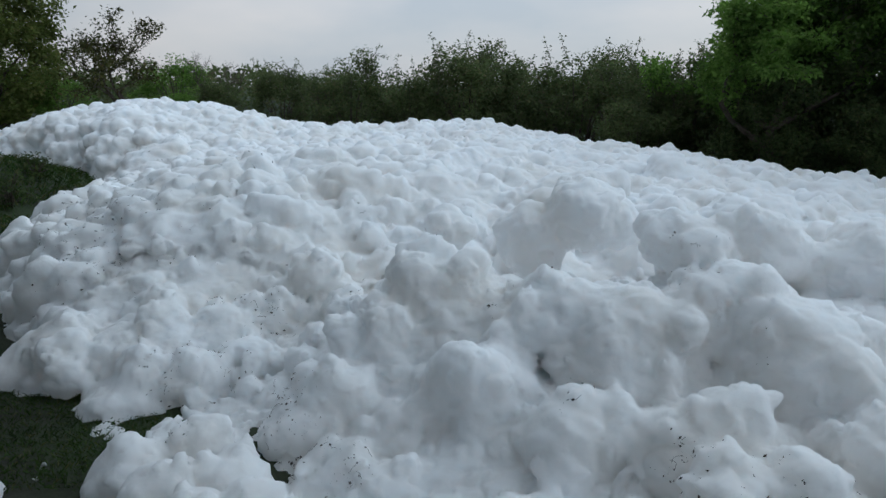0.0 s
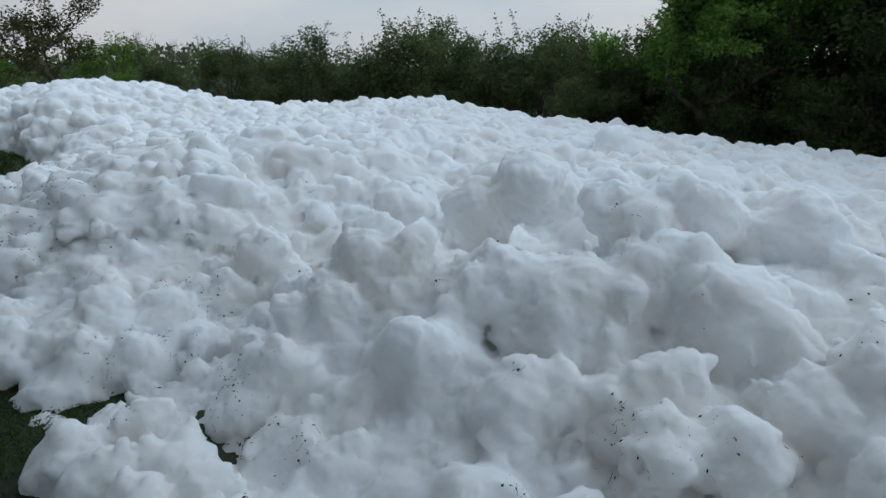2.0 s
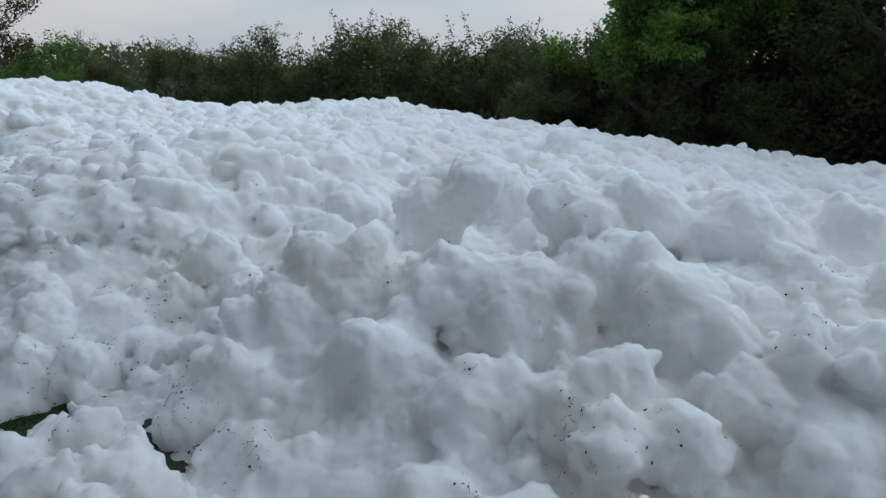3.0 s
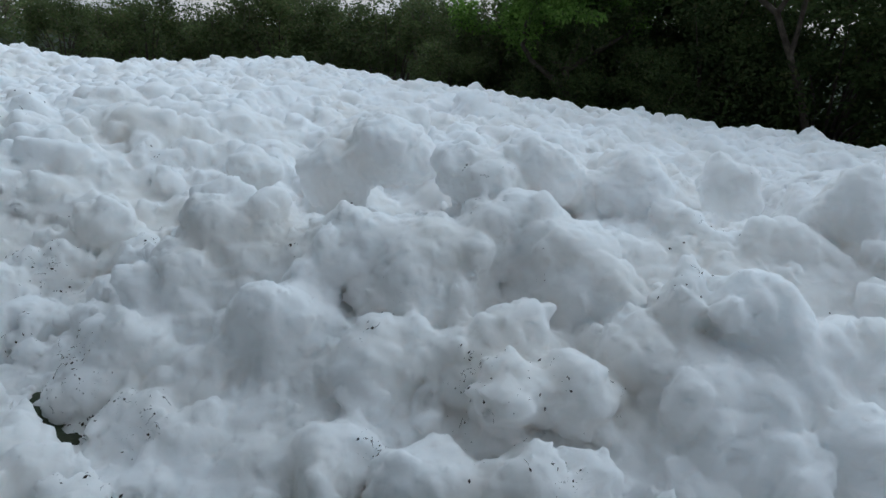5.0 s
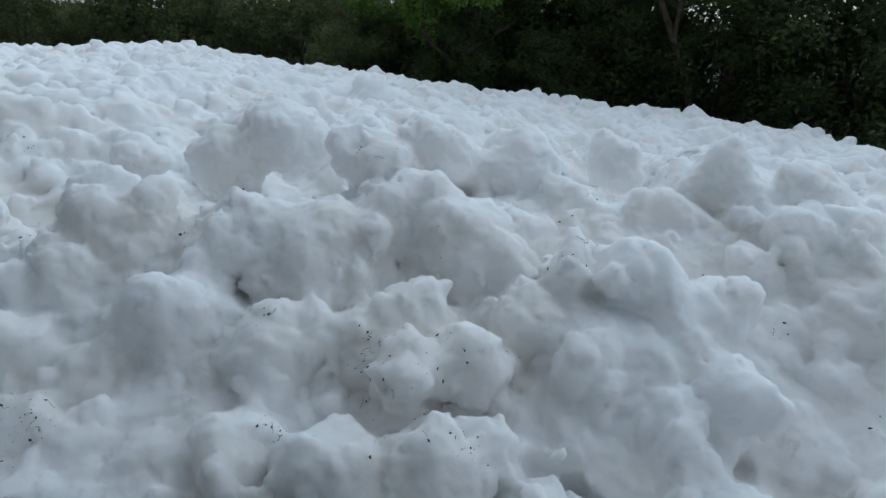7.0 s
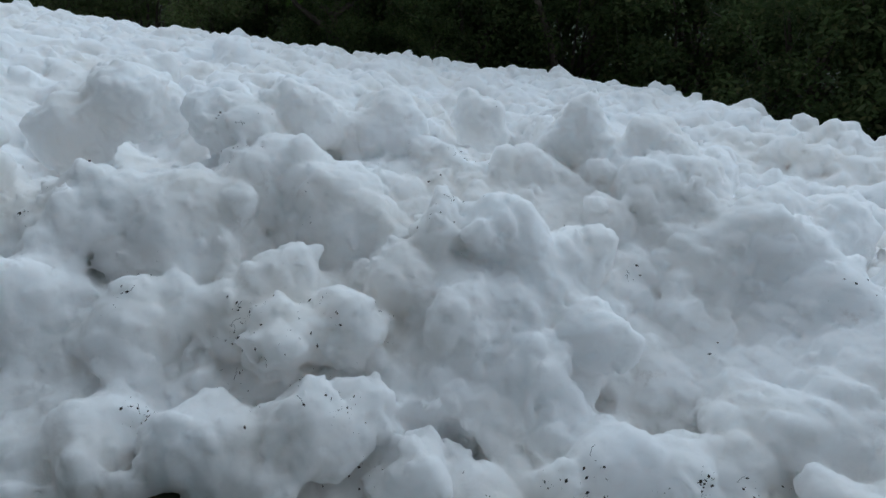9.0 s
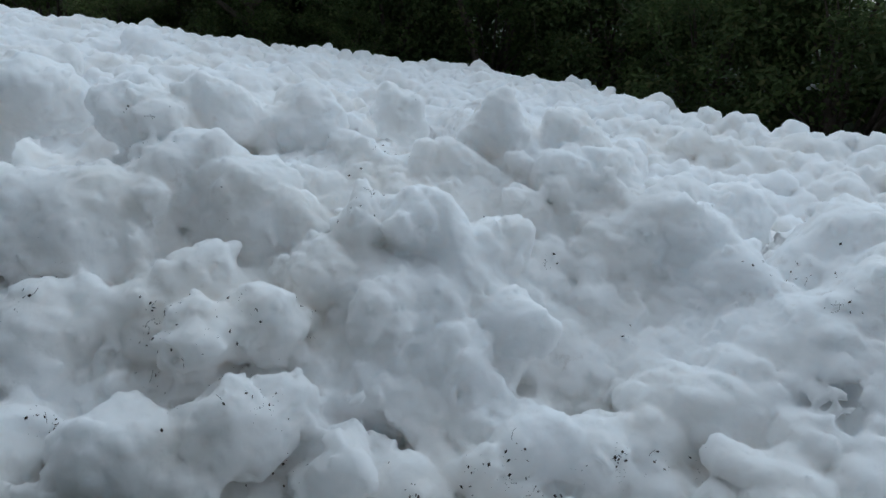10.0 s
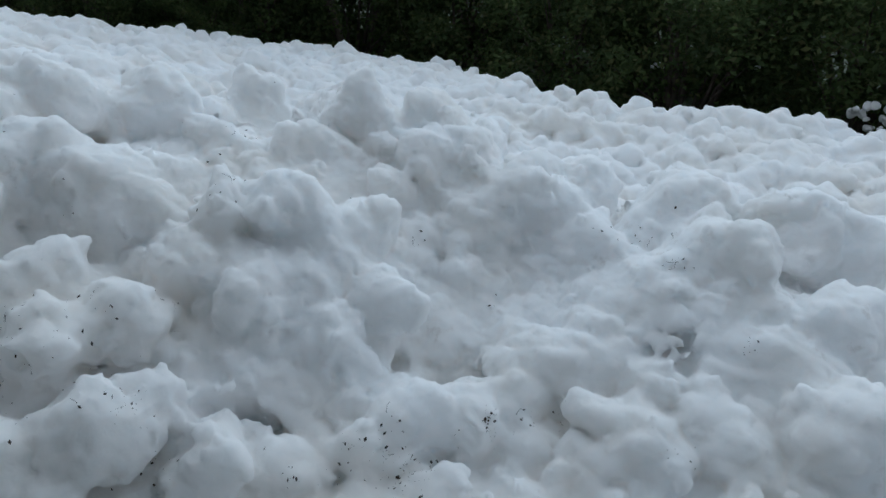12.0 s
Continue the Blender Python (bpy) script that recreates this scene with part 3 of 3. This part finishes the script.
def build_foam():
    clots = foam_clots(np.random.default_rng(7))
    text = "thick white billowing foam, stained and flecked, filling the channel"
    close = foam_block("foam", clots, *NEAR, -0.45, 1.5, 0.0155)
    tagged(close, text, "foam", kind="stuff")
    far = tagged(foam_block("foam", clots, -12.0, 9.9, -3.0, 16.9, -0.40, 1.85, 0.033, NEAR), "white foam piled up to the far bank", "foam", kind="stuff")
    build_debris([close, far])


def build_debris(stretches):
    """Bits of rotten leaf and twig that lie on the near foam, in drifts and here and there."""
    rng = np.random.default_rng(23)
    places, normals = [], []
    for me in [ob.data for ob in stretches]:
        for values, field in ((places, "co"), (normals, "normal")):
            flat = np.empty(len(me.vertices) * 3, np.float32)
            me.vertices.foreach_get(field, flat)
            values.append(flat.reshape(-1, 3))
    close_by = np.arange(len(places[0]) + len(places[1])) < len(places[0])
    co, nor = np.concatenate(places), np.concatenate(normals)
    pool = np.flatnonzero((nor[:, 2] > 0.25) & (co[:, 1] > 0.6) & close_by)
    anywhere = np.flatnonzero((nor[:, 2] > 0.15) & (close_by | (np.hypot(co[:, 0], co[:, 1]) < 13)))
    drift = lattice(co[pool, 0] * 3.1, co[pool, 1] * 3.1, 81) + 0.6 * lattice(co[pool, 0] * 9, co[pool, 1] * 9, 82)
    grimy = np.clip((-co[pool, 0] + 0.2) / 2.0, 0, 1) * 0.5 + 0.5 * np.exp(-((co[pool, 2] - 0.15) / 0.25) ** 2)
    chance = np.clip(drift - 0.55, 0, 1) ** 1.5 * (0.15 + grimy)
    picked = pool[rng.choice(len(pool), 700, p=chance / chance.sum())]
    # thicker drifts: x, y, spread, bits
    for x, y, spread, bits in DRIFTS + MORE_DRIFTS:
        close = anywhere[np.hypot(co[anywhere, 0] - x, co[anywhere, 1] - y) < spread]
        if len(close):
            weight = np.exp(-np.hypot(co[close, 0] - x, co[close, 1] - y) / spread * 3.5)
            picked = np.concatenate([picked, rng.choice(close, bits, p=weight / weight.sum())])
    at, up = co[picked] + nor[picked] * 0.003, nor[picked]
    n = len(picked)
    way = np.cross(up, rng.normal(size=(n, 3)))
    way /= np.linalg.norm(way, axis=1)[:, None] + 1e-9
    side = np.cross(up, way)
    length = ((0.0018 + 0.0105 * rng.random(n) ** 3) * np.clip(np.hypot(at[:, 0], at[:, 1]) / 4.0, 1.0, 2.0))[:, None]
    width = np.minimum(length * rng.uniform(0.25, 0.8, (n, 1)), 0.008)
    curl = up * length * rng.uniform(0.0, 0.9, (n, 1))
    corners = [at - way * length, at + side * width + curl * 0.2, at + way * length + curl, at - side * width + curl * 0.2, at - up * 0.002]
    verts = np.stack(corners, 1).reshape(-1, 3)
    first = np.arange(n)[:, None] * 5
    faces = np.concatenate([first + f for f in ((0, 1, 3), (1, 2, 3), (0, 4, 1), (1, 4, 2), (2, 4, 3), (3, 4, 0))])
    strands = []
    for k in rng.choice(len(picked), 150):
        place, rise = Vector(at[k].tolist()), Vector(up[k].tolist())
        course = Vector(way[k].tolist())
        line = []
        for _ in range(6):
            line.append((place.copy(), 0.0009))
            course = (course + Vector(rng.normal(size=3)) * 0.5)
            course = (course - rise * course.dot(rise) * 0.8).normalized()
            place = place + course * rng.uniform(0.006, 0.016)
        strands.append(line)
    tagged(mesh_object("twig_litter", *tubes(strands, 3), DEBRIS), "thin dark strands of twig lying on the foam", "twig litter", kind="stuff")
    tagged(mesh_object("leaf_litter", verts, faces, DEBRIS), "dark bits of rotten leaf and twig scattered on the foam", "leaf litter", kind="stuff")


# ---- plants ----
def shrub(name, seed, width, height, depth, leaves, length, leaf_mat, sprays=0, label="", group="", droop=0.0, category="shrub"):
    """A shrub of stems and of many leaves in uneven clumps, its foot at the origin."""
    rng = np.random.default_rng(seed)
    thing = new(name)
    tagged(thing, label, category, group)
    clumps = []
    while len(clumps) < 70:
        a = rng.uniform(0, 2 * math.pi)
        e = rng.uniform(0.02, 1)
        reach = math.sqrt(1 - e * e * 0.85) * rng.uniform(0.55, 1.0)
        clumps.append((math.cos(a) * reach * width / 2, math.sin(a) * reach * depth / 2, e * height * rng.uniform(0.78, 1.0), rng.uniform(0.13, 0.3) * min(width, height) * 0.5))
    stems = []
    for cx, cy, cz, _ in clumps[::3]:
        foot = Vector((cx * 0.15, cy * 0.15, -0.15))
        bend = Vector((cx * 0.45, cy * 0.45, cz * 0.55))
        stems.append([(foot, 0.022 * height / 2 + 0.008), (bend, 0.012 * height / 2 + 0.004), (Vector((cx, cy, cz)), 0.004)])
    for stem in stems[:6]:
        mesh_object("stem", *tubes([stem]), BARK, thing, True)
    tagged(mesh_object("branching", *tubes(stems[6:]), BARK, thing, True), kind="stuff")
    share = rng.choice(len(clumps), leaves)
    centre, spread = np.array([c[:3] for c in clumps])[share], np.array([c[3] for c in clumps])[share]
    ball = rng.normal(size=(leaves, 3))
    ball *= (rng.uniform(0.25, 1, leaves) ** 0.5 / np.linalg.norm(ball, axis=1))[:, None]
    places = centre + ball * (spread * rng.uniform(0.7, 1.35, leaves))[:, None] * (1.15, 1.15, 0.85)
    places = places[places[:, 2] > 0.0]
    mesh_object("foliage", *leaf_arrays(places, length, length * 0.48, rng, droop), leaf_mat, thing)
    if sprays:
        lines, buds = [], []
        for _ in range(sprays):
            cx, cy, cz, _r = clumps[rng.integers(len(clumps))]
            place, way = Vector((cx, cy, cz)), Vector((rng.normal() * 0.5, rng.normal() * 0.5, rng.uniform(0.7, 1.3))).normalized()
            line = [(place.copy(), 0.009)]
            for k in range(6):
                way = (way + Vector(rng.normal(size=3)) * 0.22).normalized()
                place = place + way * rng.uniform(0.05, 0.13) * height / 2
                line.append((place.copy(), 0.008 - 0.001 * k))
                for _leaf in range(7):
                    buds.append(np.array(place) + rng.normal(size=3) * 0.035)
            lines.append(line)
        tagged(mesh_object("shoot_spray", *tubes(lines, 3), DRY_TWIG, thing, True), kind="stuff")
        mesh_object("shoot_leaves", *leaf_arrays(np.array(buds), length * 0.8, length * 0.35, rng), leaf_mat, thing)
    return thing


def tree(name, seed, height, spread, trunk_radius, levels, leaf_count, length, leaf_mat, label, lean=(0, 0), first_fork=0.3, droop=0.0, bark=BARK, category="tree"):
    """A tree with a tapered trunk, forking limbs and leaves round its outer twigs, its foot at the origin."""
    rng = np.random.default_rng(seed)
    thing = tagged(new(name), label, category)
    limbs, twigs, tips = [], [], []

    def grow(place, way, length_here, radius, level):
        line = [(place.copy(), radius)]
        pieces = 4
        for k in range(pieces):
            way = (way + Vector(rng.normal(size=3)) * 0.16 + Vector((0, 0, 0.05))).normalized()
            place = place + way * length_here / pieces
            line.append((place.copy(), radius * (1 - 0.42 * (k + 1) / pieces)))
            if level >= 2:
                tips.append(np.array(place))
        (limbs if level < 2 else twigs).append(line)
        if level < levels:
            for k in range(4 if level == 0 else 3):
                turn = rng.uniform(0, 2 * math.pi)
                out = Vector((math.cos(turn), math.sin(turn), 0)) * spread
                grow(place if k else line[-2][0].copy(), (way * 0.75 + out * rng.uniform(0.5, 1.0) + Vector((0, 0, 0.12))).normalized(), length_here * rng.uniform(0.62, 0.85), radius * 0.56, level + 1)

    grow(Vector((0, 0, -0.2)), Vector((lean[0], lean[1], 1)).normalized(), height * first_fork, trunk_radius, 0)
    mesh_object("trunk", *tubes(limbs[:1], 10), bark, thing, True)
    for limb in limbs[1:]:
        mesh_object("limb", *tubes([limb], 7), bark, thing, True)
    tagged(mesh_object("twig_spray", *tubes(twigs, 4), bark, thing, True), kind="stuff")
    if leaf_count:
        tips_array = np.array(tips)
        places = tips_array[rng.choice(len(tips_array), leaf_count)] + rng.normal(size=(leaf_count, 3)) * (0.075, 0.075, 0.05) * height / 4
        mesh_object("crown", *leaf_arrays(places, length, length * 0.5, rng, droop), leaf_mat, thing)
    return thing


def place_thing(ob, x, y, turn=0.0, size=1.0, sink=0.0):
    z = float(ground_height(np.array([float(x)]), np.array([float(y)]))[0]) - sink
    ob.matrix_basis = pose(x, y, z, 0, 0, turn) @ Matrix.Diagonal((size, size, size, 1))
    return ob


def copy_to(ob, x, y, turn=0.0, size=1.0, sink=0.0):
    z = float(ground_height(np.array([float(x)]), np.array([float(y)]))[0]) - sink
    twin = copy_thing(ob, Matrix.Identity(4))
    twin.matrix_basis = pose(x, y, z, 0, 0, turn) @ Matrix.Diagonal((size, size, size, 1))
    return twin


def build_grass(name, x0, x1, y0, y1, count, length, seed):
    rng = np.random.default_rng(seed)
    x, y = rng.uniform(x0, x1, count), rng.uniform(y0, y1, count)
    keep = (edge_distance(x, y) < 0.25) & (lattice(x * 3, y * 3, seed) > -0.55)
    x, y = x[keep], y[keep]
    n = len(x)
    foot = np.stack([x, y, ground_height(x, y) - 0.005], -1)
    a = rng.uniform(0, 2 * math.pi, n)
    side = np.stack([np.cos(a), np.sin(a), 0 * a], -1) * length * 0.06
    bend = np.stack([rng.normal(size=n) * 0.5, rng.normal(size=n) * 0.5, rng.uniform(0.35, 1.0, n)], -1) * length
    verts = np.stack([foot - side, foot + side, foot + bend * (0.5, 0.5, 0.7) + side * 0.7, foot + bend], 1).reshape(-1, 3)
    first = np.arange(n)[:, None] * 4
    ob = mesh_object(name, verts, np.concatenate([first + (0, 1, 2), first + (0, 2, 3)]), GRASS)
    return tagged(ob, "short dark green grass on the bank", "grass", kind="stuff")


def build_plants():
    # dense scrub along the far bank
    hedge = "scrub along the far bank"
    text = "dense dark green thorny shrub with twiggy shoots behind the foam"
    kinds = [shrub("shrub", 60 + k, 3.2, 2.75, 2.4, 12500, 0.095, HEDGE, 60, text, hedge) for k in range(3)]
    spots = [(-4.6, 19.0, 0, 0.74), (-2.6, 18.6, 40, 0.98), (-0.9, 18.2, 110, 0.95), (0.6, 17.9, 75, 1.12), (2.3, 17.6, 200, 0.98), (3.4, 16.8, 160, 1.12),
             (4.9, 15.8, 250, 1.02), (5.5, 14.6, 310, 1.05), (4.2, 14.0, 20, 0.8), (-6.6, 19.8, 80, 0.56), (1.6, 19.8, 140, 1.1), (-3.6, 20.8, 10, 0.8), (4.6, 18.4, 100, 1.05), (6.6, 15.8, 30, 1.1)]
    for k, (x, y, turn, size) in enumerate(spots):
        if k < 3:
            place_thing(kinds[k], x, y, turn, size)
        else:
            copy_to(kinds[k % 3], x, y, turn, size)
    # dark scrub that closes the right bank
    bank = "scrub along the right bank"
    text = "tall dark shrub overhanging the edge of the foam"
    darks = [shrub("shrub", 70 + k, 3.6, 3.6, 3.0, 15500, 0.105, DEEP, 14, text, bank, 0.3) for k in range(3)]
    spots = [(6.6, 12.2, 0, 0.8), (8.6, 11.2, 60, 0.95), (10.2, 9.8, 130, 1.05), (11.0, 7.6, 200, 1.05), (10.6, 5.2, 20, 1.0), (10.6, 3.0, 300, 1.05), (11.0, 0.8, 90, 1.05), (11.6, -1.4, 170, 1.1),
             (12.2, -3.6, 240, 1.1), (8.6, 14.0, 45, 1.6), (11.4, 12.2, 320, 1.7), (13.4, 8.8, 150, 1.7), (13.2, 4.4, 10, 1.4), (13.6, 1.0, 75, 1.4), (7.0, 10.6, 110, 0.55), (5.7, 11.6, 200, 0.6), (7.8, 12.9, 15, 1.2), (9.6, 14.6, 95, 1.8)]
    for k, (x, y, turn, size) in enumerate(spots):
        if k < 3:
            place_thing(darks[k], x, y, turn, size)
        else:
            copy_to(darks[k % 3], x, y, turn, size)
    rng = np.random.default_rng(99)
    count = 40000
    a, far = rng.uniform(-1.25, 1.9, count), rng.uniform(34, 48, count)
    x, y = np.sin(a) * far, np.cos(a) * far
    top = 1.5 + 0.6 * lattice(a * 14, far * 0.2, 71) + 0.4 * lattice(a * 40, far * 0.3, 72)
    places = np.stack([x, y, ground_height(x, y) + top * rng.random(count) ** 0.7], -1)
    tagged(mesh_object("far_scrub", *leaf_arrays(places, 0.36, 0.2, rng), HEDGE), "distant dark green scrub closing the horizon", "scrub", kind="stuff")
    # trees
    place_thing(tree("tree", 81, 5.8, 1.15, 0.12, 4, 40000, 0.095, BRIGHT, "leafy tree with fresh green drooping leaves over the foam's edge", (-0.1, -0.1), 0.32, 0.5), 5.9, 11.3, 40)
    place_thing(tree("tree", 82, 6.2, 0.9, 0.085, 4, 24000, 0.095, BRIGHT, "leafy tree with fresh green leaves among dark scrub", (-0.28, 0.3), 0.5, 0.5), 9.3, 8.9, 0)
    place_thing(tree("tree", 83, 4.4, 1.15, 0.075, 4, 5200, 0.085, OLIVE, "thin open tree with sparse olive leaves beyond the foam", (0.0, 0), 0.27), -7.9, 17.2, 0)
    place_thing(tree("tree", 84, 2.6, 0.75, 0.06, 5, 0, 0.05, OLIVE, "small bare grey tree standing over the scrub", (0, 0), 0.34, 0.0, DRY_TWIG), -7.0, 21.5, 0)
    # canopies added overhead, out of view, to darken the near and left foam
    shade_tree = place_thing(tree("tree", 87, 7.4, 1.15, 0.15, 4, 24000, 0.25, DEEP, "broad leafy tree added out of view on the near bank to shade the foam", (0.22, 0.30), 0.42, 0.2), -3.1, 0.4, 0)
    copy_to(shade_tree, -0.9, -2.7, 100, 0.95)
    copy_to(shade_tree, -4.6, 4.2, -60, 1.1)
    copy_to(shade_tree, -6.3, 6.4, -75, 1.0)
    copy_to(shade_tree, -2.3, -0.7, 20, 1.05)
    dense = shrub("tree", 85, 4.4, 5.0, 4.0, 40000, 0.12, SUNLIT, 10, "dense leafy yellowish-green tree beside the grassy bank", "", 0.3, "tree")
    place_thing(dense, -12.6, 17.8, 70, 1.10)
    copy_to(dense, -15.4, 18.6, 200, 1.1)
    low = [shrub("shrub", 90, 3.0, 1.9, 2.4, 7000, 0.09, BRIGHT, 4, "rounded fresh green shrub behind the foam", "green shrubs round the foam")]
    place_thing(low[0], -9.6, 24.0, 0, 1.15)
    for x, y, turn, size in ((-10.6, 18.6, 90, 0.75), (-13.6, 20.0, 200, 1.0), (-12.4, 15.2, 140, 0.5), (-15.5, 17.0, 20, 1.2), (-8.2, 20.8, 300, 0.6)):
        copy_to(low[0], x, y, turn, size)
    weed = shrub("weed", 93, 0.55, 0.34, 0.5, 500, 0.05, DEEP, 0, "small dark weed at the edge of the foam", "weeds on the bank")
    place_thing(weed, -5.05, 6.3, 0, 1.0)
    for x, y, turn, size in ((-5.3, 6.9, 60, 1.2), (-4.75, 5.75, 150, 0.8), (-5.6, 8.3, 220, 1.3), (-5.9, 9.4, 20, 1.0)):
        copy_to(weed, x, y, turn, size)
    build_grass("grass", -3.6, -1.3, 1.6, 4.4, 34000, 0.038, 5)
    build_grass("grass", -10.5, -4.0, 5.5, 12.0, 30000, 0.11, 6)


def build_scraps():
    """Loose clots of foam caught at the foot of the right bank."""
    rng = np.random.default_rng(31)
    for x, y, z, size in SCRAPS:
        bm = bmesh.new()
        for _ in range(9):
            m = pose(*(rng.normal(size=3) * (0.5, 0.8, 0.4) * size)) @ Matrix.Scale(size * rng.uniform(0.25, 0.55), 4)
            bmesh.ops.create_icosphere(bm, subdivisions=3, radius=1.0, matrix=m)
        for v in bm.verts:
            v.co += Vector(noise.noise_vector(v.co * 9 / size * 0.12)) * size * 0.22
        me = bpy.data.meshes.new("foam_clot")
        bm.to_mesh(me)
        bm.free()
        me.materials.append(FOAM)
        for polygon in me.polygons:
            polygon.use_smooth = True
        ob = tagged(new("foam_clot", me), "loose clot of white foam at the edge of the bank", "foam", "loose clots of foam")
        ob.location = (x, y, z)


# x, y, z, size
SCRAPS = [(9.45, 0.62, 0.50, 0.11), (9.5, 0.28, 0.50, 0.13), (9.4, 0.42, 0.36, 0.08), (10.4, 2.1, 0.75, 0.04), (10.2, 3.4, 0.6, 0.05), (-2.12, 2.62, -0.02, 0.10), (-2.02, 2.92, -0.06, 0.02), (-1.98, 2.80, -0.06, 0.015)]

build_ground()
build_foam()
build_scraps()
build_plants()
